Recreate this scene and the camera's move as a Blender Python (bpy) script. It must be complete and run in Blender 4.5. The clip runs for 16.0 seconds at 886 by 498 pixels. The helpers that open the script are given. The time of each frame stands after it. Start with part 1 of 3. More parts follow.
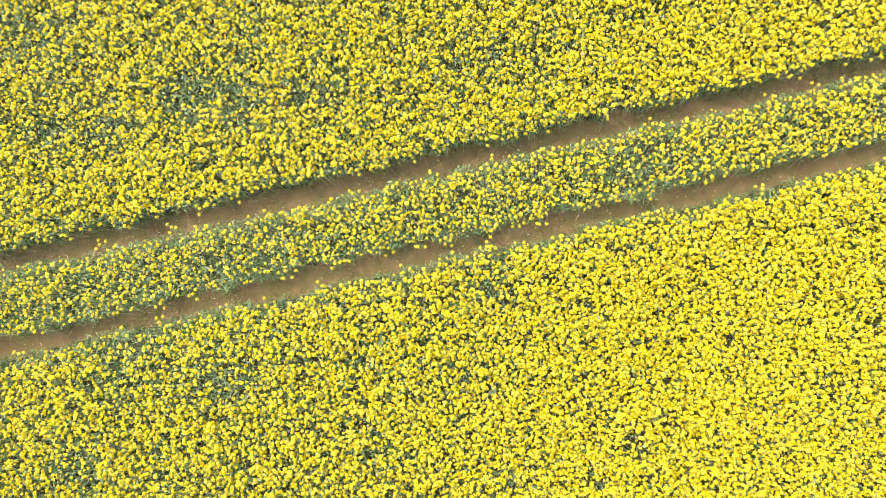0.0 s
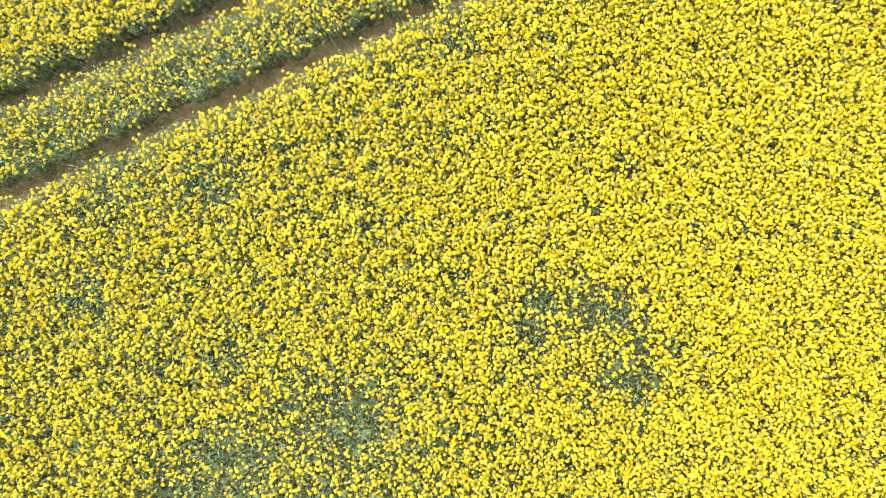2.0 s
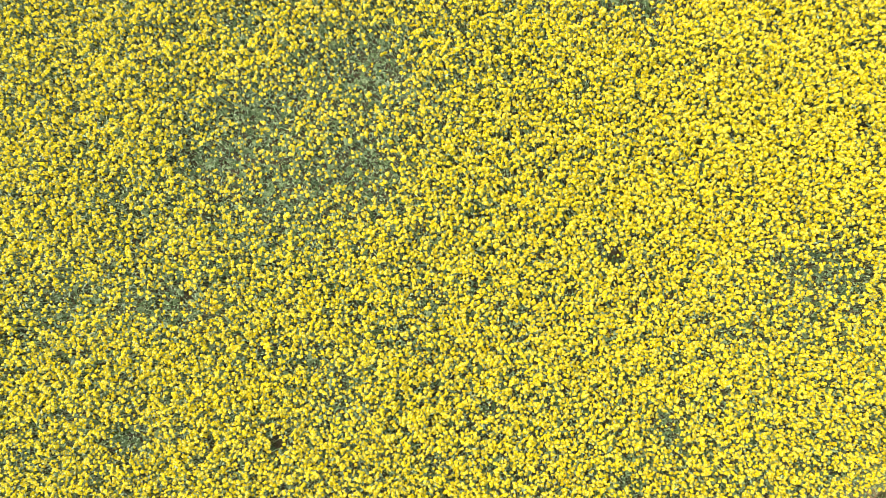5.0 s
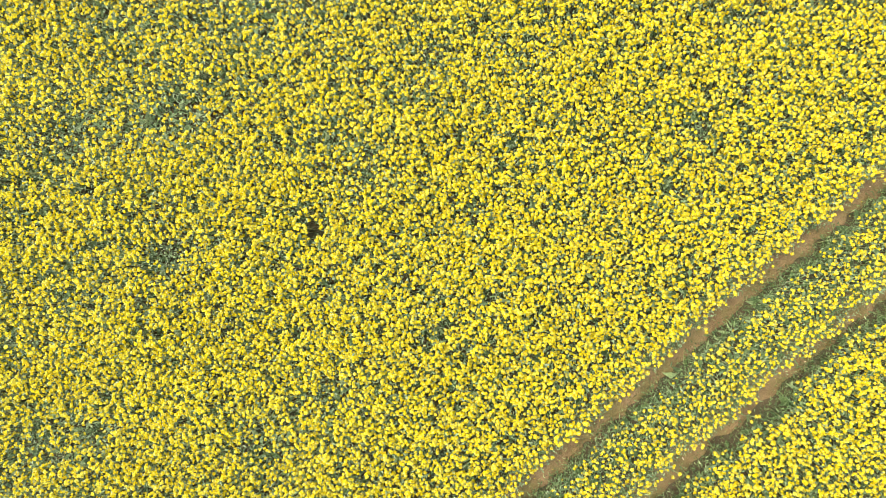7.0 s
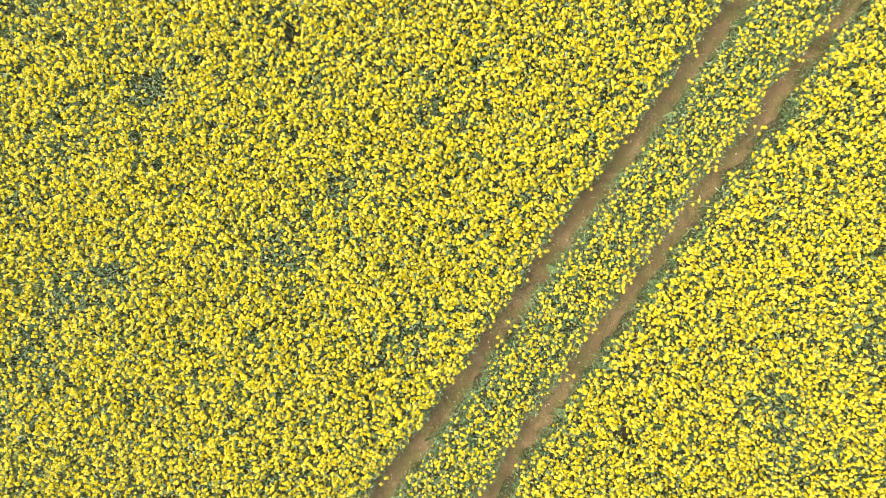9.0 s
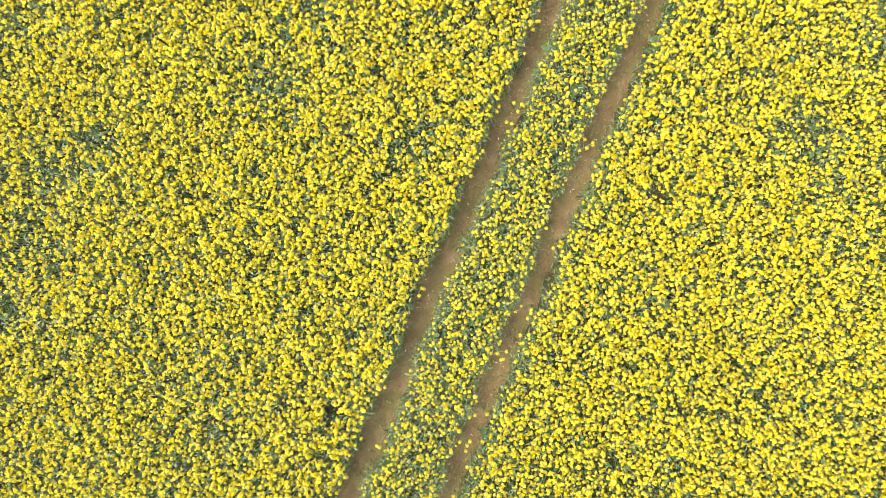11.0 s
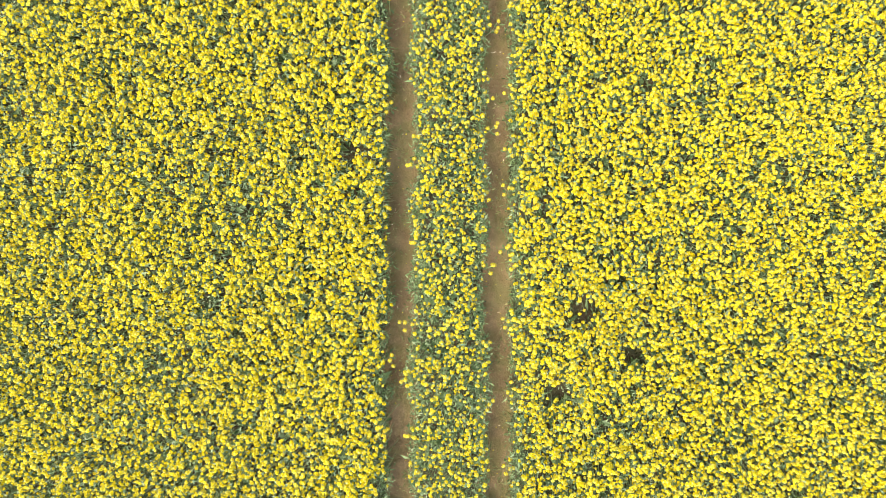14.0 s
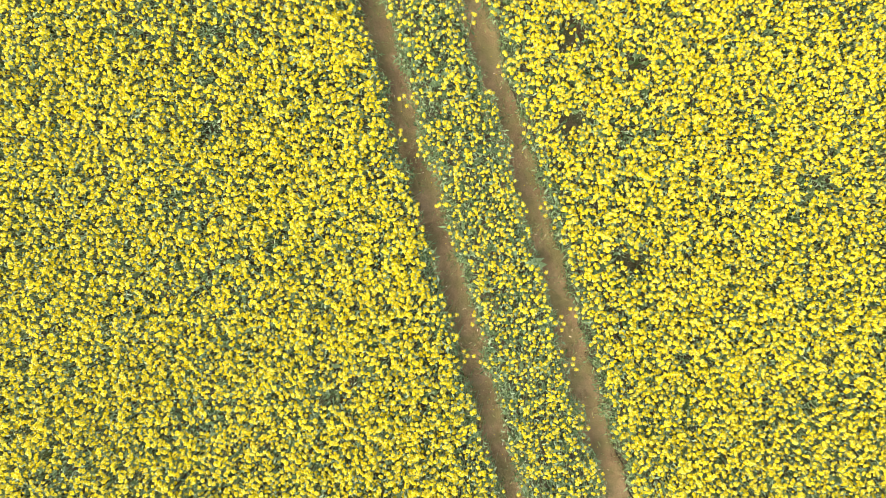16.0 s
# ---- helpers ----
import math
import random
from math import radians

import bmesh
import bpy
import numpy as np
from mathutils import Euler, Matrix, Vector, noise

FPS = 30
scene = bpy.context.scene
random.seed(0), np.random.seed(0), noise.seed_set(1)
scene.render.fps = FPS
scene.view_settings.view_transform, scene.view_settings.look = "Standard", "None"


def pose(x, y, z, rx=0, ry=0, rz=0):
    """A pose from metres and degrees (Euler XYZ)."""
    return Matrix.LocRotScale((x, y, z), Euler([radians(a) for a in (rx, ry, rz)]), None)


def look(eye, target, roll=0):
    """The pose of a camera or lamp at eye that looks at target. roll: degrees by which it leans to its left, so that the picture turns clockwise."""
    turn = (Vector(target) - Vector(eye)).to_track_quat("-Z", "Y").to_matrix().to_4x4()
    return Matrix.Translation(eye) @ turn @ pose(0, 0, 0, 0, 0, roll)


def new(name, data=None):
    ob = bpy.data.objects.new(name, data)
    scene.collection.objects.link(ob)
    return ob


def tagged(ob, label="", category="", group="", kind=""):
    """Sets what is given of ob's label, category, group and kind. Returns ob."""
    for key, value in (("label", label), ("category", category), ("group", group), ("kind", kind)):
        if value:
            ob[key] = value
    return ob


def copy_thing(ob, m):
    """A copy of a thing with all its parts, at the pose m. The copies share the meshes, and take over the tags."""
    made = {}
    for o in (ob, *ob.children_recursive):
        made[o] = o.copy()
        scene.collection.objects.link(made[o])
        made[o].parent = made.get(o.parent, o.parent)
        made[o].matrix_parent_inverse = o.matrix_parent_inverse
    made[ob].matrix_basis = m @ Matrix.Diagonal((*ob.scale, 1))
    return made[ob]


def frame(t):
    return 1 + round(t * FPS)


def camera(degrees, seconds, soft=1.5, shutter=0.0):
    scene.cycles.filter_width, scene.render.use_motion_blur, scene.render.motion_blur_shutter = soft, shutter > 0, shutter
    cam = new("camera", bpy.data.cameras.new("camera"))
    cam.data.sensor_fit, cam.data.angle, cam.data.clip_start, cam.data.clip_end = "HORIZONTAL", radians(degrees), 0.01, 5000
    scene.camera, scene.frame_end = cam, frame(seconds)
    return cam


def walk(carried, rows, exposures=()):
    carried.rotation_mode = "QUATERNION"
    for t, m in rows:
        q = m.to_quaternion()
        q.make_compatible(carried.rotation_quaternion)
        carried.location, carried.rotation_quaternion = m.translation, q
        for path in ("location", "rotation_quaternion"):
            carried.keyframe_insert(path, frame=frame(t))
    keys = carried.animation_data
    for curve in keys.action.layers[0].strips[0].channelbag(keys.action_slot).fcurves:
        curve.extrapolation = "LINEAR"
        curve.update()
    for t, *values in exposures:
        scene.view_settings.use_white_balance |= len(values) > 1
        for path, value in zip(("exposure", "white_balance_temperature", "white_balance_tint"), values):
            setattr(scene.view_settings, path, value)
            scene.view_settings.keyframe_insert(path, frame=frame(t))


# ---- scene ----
cam = camera(66.0, 16.0, soft=0.92)
# seconds, x, y, height, tilt forward, tilt sideways, heading
PATH = [
    (0.0, 0.844, 3.132, 15.945, 0.11, -0.22, 3.25),
    (0.5, 1.087, 1.807, 15.985, 0.13, -0.22, -0.44),
    (1.0, 1.195, 0.472, 15.946, 0.13, -0.22, -3.23),
    (1.5, 1.171, -0.808, 15.945, 0.16, -0.19, -5.51),
    (2.0, 1.093, -2.187, 16.043, 0.15, -0.17, -8.04),
    (2.5, 0.963, -3.496, 16.165, 0.15, -0.13, -10.58),
    (3.0, 0.730, -4.873, 16.260, 0.13, -0.10, -12.23),
    (3.5, 0.435, -6.165, 16.358, 0.14, -0.07, -12.18),
    (4.0, 0.077, -7.513, 16.419, 0.12, -0.05, -12.06),
    (4.5, -0.345, -8.804, 16.413, 0.12, -0.04, -12.43),
    (5.0, -0.835, -10.090, 16.324, 0.12, -0.04, -14.35),
    (5.5, -1.380, -11.368, 16.200, 0.12, -0.05, -17.42),
    (6.0, -1.968, -12.638, 16.094, 0.12, -0.06, -20.92),
    (6.5, -2.585, -13.883, 16.046, 0.12, -0.07, -24.06),
    (7.0, -3.236, -15.131, 16.024, 0.11, -0.08, -27.15),
    (7.5, -3.873, -16.235, 15.993, 0.13, -0.09, -29.87),
    (8.0, -4.537, -17.344, 15.989, 0.12, -0.10, -32.55),
    (8.5, -5.191, -18.328, 16.008, 0.14, -0.12, -35.24),
    (9.0, -5.964, -19.280, 15.969, 0.14, -0.13, -38.60),
    (9.5, -6.774, -20.137, 15.853, 0.14, -0.14, -41.68),
    (10.0, -7.579, -20.904, 15.690, 0.14, -0.15, -44.66),
    (10.5, -8.379, -21.595, 15.490, 0.13, -0.16, -47.58),
    (11.0, -9.192, -22.234, 15.269, 0.12, -0.16, -50.60),
    (11.5, -10.035, -22.837, 15.049, 0.10, -0.16, -53.82),
    (12.0, -10.912, -23.403, 14.867, 0.06, -0.15, -57.43),
    (12.5, -11.742, -23.883, 14.732, 0.03, -0.13, -60.92),
    (13.0, -12.658, -24.324, 14.593, -0.03, -0.10, -64.67),
    (13.5, -13.566, -24.669, 14.458, -0.07, -0.06, -68.33),
    (14.0, -14.586, -24.978, 14.356, -0.14, -0.01, -72.36),
    (14.5, -15.582, -25.214, 14.283, -0.18, 0.04, -76.25),
    (15.0, -16.693, -25.421, 14.239, -0.24, 0.09, -80.36),
    (15.5, -17.836, -25.532, 14.219, -0.28, 0.13, -84.43),
    (16.0, -19.140, -25.579, 14.226, -0.34, 0.17, -88.59),
]
walk(cam, [(t, pose(x, y, z, rx, ry, rz)) for t, x, y, z, rx, ry, rz in PATH],
     exposures=[(0.0, 2.15, 7430, 9.5), (4.0, 2.06, 7400, 9.5), (9.0, 2.05, 7350, 9.5), (16.0, 2.04, 7280, 9)])

# ---- light ----
SUN_FROM = Vector((-0.74, 0.67, 0.0)).normalized()
SUN_UP = radians(60)
world = bpy.data.worlds.new("sky")
scene.world = world
world.use_nodes = True
wn = world.node_tree
sky = wn.nodes.new("ShaderNodeTexSky")
sky.sky_type, sky.sun_disc = "NISHITA", False
sky.sun_elevation = SUN_UP
sky.sun_rotation = math.atan2(SUN_FROM.x, SUN_FROM.y)
sky.dust_density, sky.air_density = 3.0, 1.0
wn.nodes["Background"].inputs["Strength"].default_value = 0.185
wn.links.new(sky.outputs[0], wn.nodes["Background"].inputs[0])
sun = new("sun", bpy.data.lights.new("sun", "SUN"))
sun.data.energy, sun.data.angle, sun.data.color = 0.95, radians(24), (1.0, 0.95, 0.86)
sun.matrix_world = look(SUN_FROM * 40 * math.cos(SUN_UP) + Vector((0, 0, 40 * math.sin(SUN_UP))), (0, 0, 0))

# ---- materials ----


def nodes_of(name):
    m = bpy.data.materials.new(name)
    m.use_nodes = True
    nt = m.node_tree
    return m, nt, nt.nodes["Principled BSDF"], nt.nodes["Material Output"]


def noise_at(nt, scale, detail=3.0, source="Object", rough=0.6):
    co = nt.nodes.new("ShaderNodeTexCoord")
    n = nt.nodes.new("ShaderNodeTexNoise")
    n.inputs["Scale"].default_value, n.inputs["Detail"].default_value = scale, detail
    n.inputs["Roughness"].default_value = rough
    nt.links.new(co.outputs[source], n.inputs["Vector"])
    return n.outputs["Fac"]


def ramp(nt, fac, stops):
    r = nt.nodes.new("ShaderNodeValToRGB")
    e = r.color_ramp.elements
    while len(e) < len(stops):
        e.new(0.5)
    for el, (p, c) in zip(e, stops):
        el.position, el.color = p, (*c, 1)
    nt.links.new(fac, r.inputs[0])
    return r.outputs[0]


def mixed(nt, a, b, fac, how="MIX"):
    m = nt.nodes.new("ShaderNodeMix")
    m.data_type, m.blend_type = "RGBA", how
    for sock, v in ((m.inputs[0], fac), (m.inputs[6], a), (m.inputs[7], b)):
        if isinstance(v, bpy.types.NodeSocket):
            nt.links.new(v, sock)
        else:
            sock.default_value = v if isinstance(v, float) else (*v, 1)
    return m.outputs[2]


def thin_sheet(name, colour_of, through_share, rough, gloss=0.3):
    """A leaf or a petal: it lets part of the light through."""
    m, nt, bsdf, out = nodes_of(name)
    col = colour_of(nt)
    nt.links.new(col, bsdf.inputs["Base Color"])
    bsdf.inputs["Roughness"].default_value = rough
    bsdf.inputs["Specular IOR Level"].default_value = gloss
    tr = nt.nodes.new("ShaderNodeBsdfTranslucent")
    nt.links.new(col, tr.inputs[0])
    mix = nt.nodes.new("ShaderNodeMixShader")
    mix.inputs[0].default_value = through_share
    nt.links.new(bsdf.outputs[0], mix.inputs[1])
    nt.links.new(tr.outputs[0], mix.inputs[2])
    nt.links.new(mix.outputs[0], out.inputs["Surface"])
    return m


def island(nt):
    return nt.nodes.new("ShaderNodeNewGeometry").outputs["Random Per Island"]


def petal_colour(nt):
    each = ramp(nt, island(nt), [(0.0, (0.43, 0.336, 0.003)), (0.35, (0.525, 0.424, 0.004)), (0.75, (0.585, 0.485, 0.008)), (1.0, (0.61, 0.532, 0.040))])
    plant = noise_at(nt, 4.8, 3.0)
    each = mixed(nt, each, (0.535, 0.492, 0.060), ramp(nt, plant, [(0.50, (0, 0, 0)), (0.68, (0.8, 0.8, 0.8))]))
    each = mixed(nt, each, (0.54, 0.40, 0.004), ramp(nt, plant, [(0.25, (0.5, 0.5, 0.5)), (0.45, (0, 0, 0))]))
    patch = ramp(nt, noise_at(nt, 0.9, 4.0), [(0.35, (0.90, 0.88, 0.8)), (0.65, (0.97, 0.97, 1.0))])
    return mixed(nt, each, patch, 1.0, "MULTIPLY")


def bud_colour(nt):
    return ramp(nt, island(nt), [(0.0, (0.28, 0.31, 0.05)), (0.5, (0.42, 0.42, 0.09)), (1.0, (0.58, 0.56, 0.18))])


def leaf_shades(nt, dark, mid, light, pale):
    each = ramp(nt, island(nt), [(0.0, dark), (0.45, mid), (0.8, light), (1.0, pale)])
    vein = ramp(nt, noise_at(nt, 30.0, 3.0), [(0.3, (0.68, 0.72, 0.68)), (0.7, (1.22, 1.2, 1.18))])
    return mixed(nt, each, vein, 1.0, "MULTIPLY")


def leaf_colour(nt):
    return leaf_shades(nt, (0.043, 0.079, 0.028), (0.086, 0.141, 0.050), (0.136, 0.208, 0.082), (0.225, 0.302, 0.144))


# Waxy leaf, lightened further: sheen and light near the top put into the colour.
def waxy_lit_colour(nt):
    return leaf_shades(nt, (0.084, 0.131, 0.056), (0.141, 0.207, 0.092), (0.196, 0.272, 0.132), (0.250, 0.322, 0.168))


def stem_colour(nt):
    return ramp(nt, island(nt), [(0.0, (0.17, 0.22, 0.09)), (0.6, (0.25, 0.30, 0.13)), (1.0, (0.33, 0.33, 0.16))])


def weed_colour(nt):
    return ramp(nt, island(nt), [(0.0, (0.09, 0.11, 0.038)), (0.6, (0.14, 0.155, 0.055)), (1.0, (0.20, 0.19, 0.075))])


def straw_colour(nt):
    return ramp(nt, island(nt), [(0.0, (0.28, 0.20, 0.11)), (0.5, (0.45, 0.36, 0.22)), (1.0, (0.62, 0.55, 0.42))])


PETAL = thin_sheet("rape petal", petal_colour, 0.34, 0.6, 0.28)
BUD = thin_sheet("flower bud", bud_colour, 0.15, 0.6, 0.3)
LEAF = thin_sheet("glaucous leaf", leaf_colour, 0.34, 0.5, 0.3)
WAXY = thin_sheet("waxy upper leaf with painted light", waxy_lit_colour, 0.36, 0.45, 0.5)
STEM = thin_sheet("green stem", stem_colour, 0.2, 0.5, 0.4)
WEED = thin_sheet("weed leaf", weed_colour, 0.15, 0.6, 0.3)
STRAW = thin_sheet("dry straw", straw_colour, 0.1, 0.8, 0.2)


def soil(name, dark, mid, pale, moss):
    m, nt, bsdf, out = nodes_of(name)
    base = ramp(nt, noise_at(nt, 1.3, 6.0), [(0.28, dark), (0.5, mid), (0.72, pale)])
    grain = ramp(nt, noise_at(nt, 38.0, 6.0, rough=0.75), [(0.3, (0.72, 0.7, 0.68)), (0.7, (1.25, 1.22, 1.2))])
    col = mixed(nt, base, grain, 1.0, "MULTIPLY")
    grown = ramp(nt, noise_at(nt, 2.1, 5.0), [(0.42, (0, 0, 0)), (0.60, (0.75, 0.75, 0.75))])
    col = mixed(nt, col, moss, grown)
    nt.links.new(col, bsdf.inputs["Base Color"])
    bsdf.inputs["Roughness"].default_value = 0.95
    bsdf.inputs["Specular IOR Level"].default_value = 0.166
    bump = nt.nodes.new("ShaderNodeBump")
    bump.inputs["Strength"].default_value, bump.inputs["Distance"].default_value = 0.9, 0.02
    nt.links.new(noise_at(nt, 24.0, 7.0, rough=0.7), bump.inputs["Height"])
    nt.links.new(bump.outputs[0], bsdf.inputs["Normal"])
    return m


# Field soil tones hold moss and also the shade under the crop, painted in.
SHADED_SOIL = soil("field soil", (0.046, 0.038, 0.022), (0.062, 0.051, 0.029), (0.084, 0.066, 0.039), (0.047, 0.055, 0.026))
TRACK = soil("packed track soil", (0.106, 0.077, 0.038), (0.148, 0.107, 0.055), (0.196, 0.147, 0.083), (0.106, 0.098, 0.037))

# ---- the plan of the field ----
# Each wheel track: y = a + b x + c x^2 + d x^3 along the field.
TRACKS = [(4.8738, 0.2875, 0.000000, 0.000000), (2.8913, 0.2838, 0.000000, 0.000000),
          (-19.8000, 0.2575, -0.003400, -0.000068), (-21.8500, 0.2560, -0.003650, -0.000070)]
TRACK_HALF = 0.232
STAND = [(-10.1, 10.1), (12.8, 10.1), (12.9, 0.0), (11.4, -10.0), (9.4, -17.0), (5.3, -23.5), (0.7, -29.6), (-4.6, -32.9), (-12.8, -35.9),
         (-25.2, -35.9), (-25.2, -16.2), (-17.6, -15.5), (-15.5, -13.9), (-12.8, -9.5), (-11.1, -5.0), (-10.0, 0.0)]
# thin spots in the stand: x, y, radius, how bare
THIN_A = [
    (5.4, 8.8, 0.17, 0.5), (4.9, 8.7, 0.17, 0.5), (-3.8, 7.8, 0.28, 0.4), (2.6, 7.5, 0.43, 0.4), (-8.8, 7.4, 0.50, 0.5), (1.9, 7.4, 0.34, 0.4),
    (1.1, 7.3, 0.34, 0.4), (-3.8, 7.2, 0.28, 0.4), (-1.8, 6.5, 0.34, 0.5), (-2.4, 6.4, 0.34, 0.5), (-3.9, 6.2, 0.48, 0.7), (-4.8, 6.1, 0.48, 0.7),
    (-6.8, 5.4, 0.40, 0.6), (-7.9, 5.2, 0.38, 0.5), (5.1, 5.0, 0.61, 0.5), (-3.2, 2.6, 0.41, 0.5), (-4.0, 2.5, 0.41, 0.5), (2.1, 2.4, 0.34, 0.6),
    (-0.8, 0.9, 0.17, 0.4), (-5.3, 0.9, 0.21, 0.6), (-6.0, 0.8, 0.21, 0.6), (-0.8, 0.5, 0.17, 0.4), (-3.5, 0.1, 0.28, 0.6), (-3.8, 0.1, 0.21, 0.6)]
THIN_B = [
    (-4.0, 0.1, 0.28, 0.6), (-3.4, 0.1, 0.21, 0.6), (-6.2, -0.1, 0.38, 0.5), (5.5, -0.9, 0.17, 0.6), (5.2, -0.9, 0.17, 0.6), (-0.3, -1.4, 0.25, 0.5),
    (-7.0, -2.3, 0.33, 0.7), (3.0, -3.6, 0.31, 0.8), (-5.3, -3.8, 0.28, 0.5), (-4.0, -3.9, 0.32, 0.6), (4.1, -3.9, 0.35, 0.8), (4.7, -4.1, 0.35, 0.8),
    (2.8, -4.3, 0.31, 0.8), (-2.5, -4.8, 0.28, 0.5), (5.2, -4.8, 0.25, 0.6), (-1.9, -5.0, 0.28, 0.5), (5.9, -5.0, 0.25, 0.6), (-1.7, -5.4, 0.28, 0.5),
    (-1.2, -5.4, 0.28, 0.5), (4.6, -5.6, 0.31, 0.8), (-1.3, -5.7, 0.63, 0.8), (5.1, -5.7, 0.31, 0.8), (-4.4, -6.0, 0.42, 0.7), (-3.7, -6.2, 0.42, 0.7)]
THIN_C = [
    (-1.1, -6.3, 0.42, 0.4), (-0.3, -6.5, 0.42, 0.4), (-5.6, -6.7, 0.35, 0.8), (-4.9, -6.8, 0.35, 0.8), (-7.7, -7.2, 0.42, 0.4), (-7.0, -7.4, 0.42, 0.4),
    (-3.9, -7.8, 0.86, 0.5), (-2.1, -7.8, 0.54, 0.7), (-9.7, -9.1, 0.45, 0.5), (-8.9, -9.1, 0.25, 0.5), (0.3, -9.2, 0.17, 0.5), (0.2, -9.5, 0.17, 0.5),
    (-7.6, -9.6, 0.28, 0.6), (-7.8, -9.6, 0.31, 0.7), (-5.9, -9.7, 0.35, 0.4), (9.0, -9.7, 0.17, 0.8), (-6.7, -9.7, 0.15, 1.0), (-7.1, -9.8, 0.31, 0.7),
    (-7.1, -9.8, 0.28, 0.6), (-11.5, -10.3, 0.21, 0.5), (-9.6, -10.3, 0.16, 0.8), (-11.2, -10.4, 0.21, 0.5), (-1.4, -11.1, 0.32, 0.6), (2.9, -11.2, 0.17, 0.9)]
THIN_D = [
    (-4.4, -11.7, 0.32, 0.5), (-2.6, -11.7, 0.21, 0.5), (-2.1, -11.9, 0.21, 0.5), (0.3, -12.3, 0.22, 0.5), (-8.8, -12.3, 0.24, 0.6), (-7.5, -12.3, 0.17, 0.5),
    (-11.1, -12.4, 0.28, 0.4), (6.3, -12.4, 0.43, 0.5), (-9.1, -12.5, 0.21, 0.7), (-12.7, -12.5, 0.25, 0.6), (-10.6, -12.6, 0.28, 0.4), (7.3, -12.6, 0.43, 0.5),
    (-8.7, -12.6, 0.21, 0.7), (-7.7, -12.6, 0.17, 0.5), (-4.0, -12.8, 0.40, 0.5), (7.6, -12.8, 0.68, 0.5), (-5.6, -13.0, 0.25, 0.6), (-5.6, -13.4, 0.20, 0.8),
    (5.4, -13.5, 0.20, 0.5), (4.9, -13.5, 0.17, 0.6), (5.2, -13.6, 0.17, 0.6), (-5.8, -14.7, 0.17, 0.5), (-12.2, -14.9, 0.25, 0.7), (-13.1, -14.9, 0.24, 0.5)]
THIN_E = [
    (-13.1, -14.9, 0.28, 0.6), (-12.2, -15.0, 0.17, 0.7), (-11.9, -15.1, 0.17, 0.7), (-11.9, -15.2, 0.25, 0.7), (3.1, -15.3, 0.29, 0.7), (-14.7, -15.4, 0.38, 0.5),
    (-15.9, -15.9, 0.26, 0.7), (1.8, -16.1, 0.22, 0.5), (-16.2, -16.1, 0.26, 0.7), (-2.7, -16.5, 0.15, 0.6), (-4.5, -16.5, 0.21, 0.5), (-7.6, -16.6, 0.25, 0.5),
    (-4.4, -16.7, 0.24, 0.5), (-4.2, -16.7, 0.21, 0.5), (-6.8, -16.9, 0.28, 0.6), (-8.8, -17.1, 0.31, 0.6), (-8.7, -17.4, 0.31, 0.5), (-23.7, -18.3, 0.27, 0.5),
    (-10.5, -18.4, 0.17, 0.6), (-7.8, -20.2, 0.31, 0.6), (-18.4, -20.3, 0.31, 0.5), (-24.1, -20.7, 0.12, 0.7), (-22.7, -20.8, 0.24, 0.6), (-24.0, -20.9, 0.12, 0.7)]
THIN_F = [
    (-17.1, -21.0, 0.19, 0.7), (-17.0, -21.0, 0.15, 0.6), (-15.1, -21.1, 0.43, 0.4), (-22.6, -21.2, 0.24, 0.6), (-11.8, -22.0, 0.17, 0.6), (-19.2, -22.3, 0.19, 0.6),
    (-13.3, -22.6, 0.18, 0.9), (-20.4, -22.6, 0.19, 0.5), (-22.1, -23.2, 0.27, 0.6), (-5.3, -25.1, 0.17, 0.8), (-16.5, -25.3, 0.22, 0.7), (-19.7, -25.3, 0.15, 0.7),
    (-22.1, -26.2, 0.35, 0.5), (-0.2, -26.5, 0.13, 0.6), (-17.1, -26.6, 0.30, 0.5), (-2.2, -26.6, 0.30, 0.5), (0.2, -26.6, 0.43, 0.5), (-0.0, -26.7, 0.13, 0.6),
    (-2.2, -26.7, 0.28, 0.5), (-2.5, -27.1, 0.28, 0.5), (-13.8, -27.7, 0.18, 0.6), (-18.0, -27.7, 0.19, 0.6), (-3.1, -27.7, 0.22, 0.5), (-2.8, -27.8, 0.24, 0.5)]
THIN_G = [
    (-10.3, -27.8, 0.13, 0.9), (-15.1, -27.8, 0.13, 0.8), (-14.9, -28.0, 0.22, 0.8), (-16.7, -28.0, 0.22, 0.8), (-15.0, -28.0, 0.13, 0.8), (-10.3, -28.9, 0.15, 0.7),
    (-17.9, -29.0, 0.19, 0.5), (-19.4, -29.0, 0.18, 0.8), (-17.0, -29.0, 0.15, 0.7), (-10.5, -29.1, 0.15, 0.7), (-15.5, -29.2, 0.17, 0.9), (-19.4, -29.3, 0.18, 0.8),
    (-16.9, -29.4, 0.15, 0.7), (-12.4, -30.3, 0.20, 0.5), (-11.1, -30.9, 0.18, 0.6), (-23.0, -32.5, 0.27, 0.5), (-17.8, -32.5, 0.19, 0.7), (-17.7, -32.5, 0.18, 0.6),
    (-17.7, -32.8, 0.18, 0.6), (-21.9, -33.3, 0.15, 0.5), (-21.9, -33.8, 0.15, 0.5)]
THIN = np.array(THIN_A + THIN_B + THIN_C + THIN_D + THIN_E + THIN_F + THIN_G)
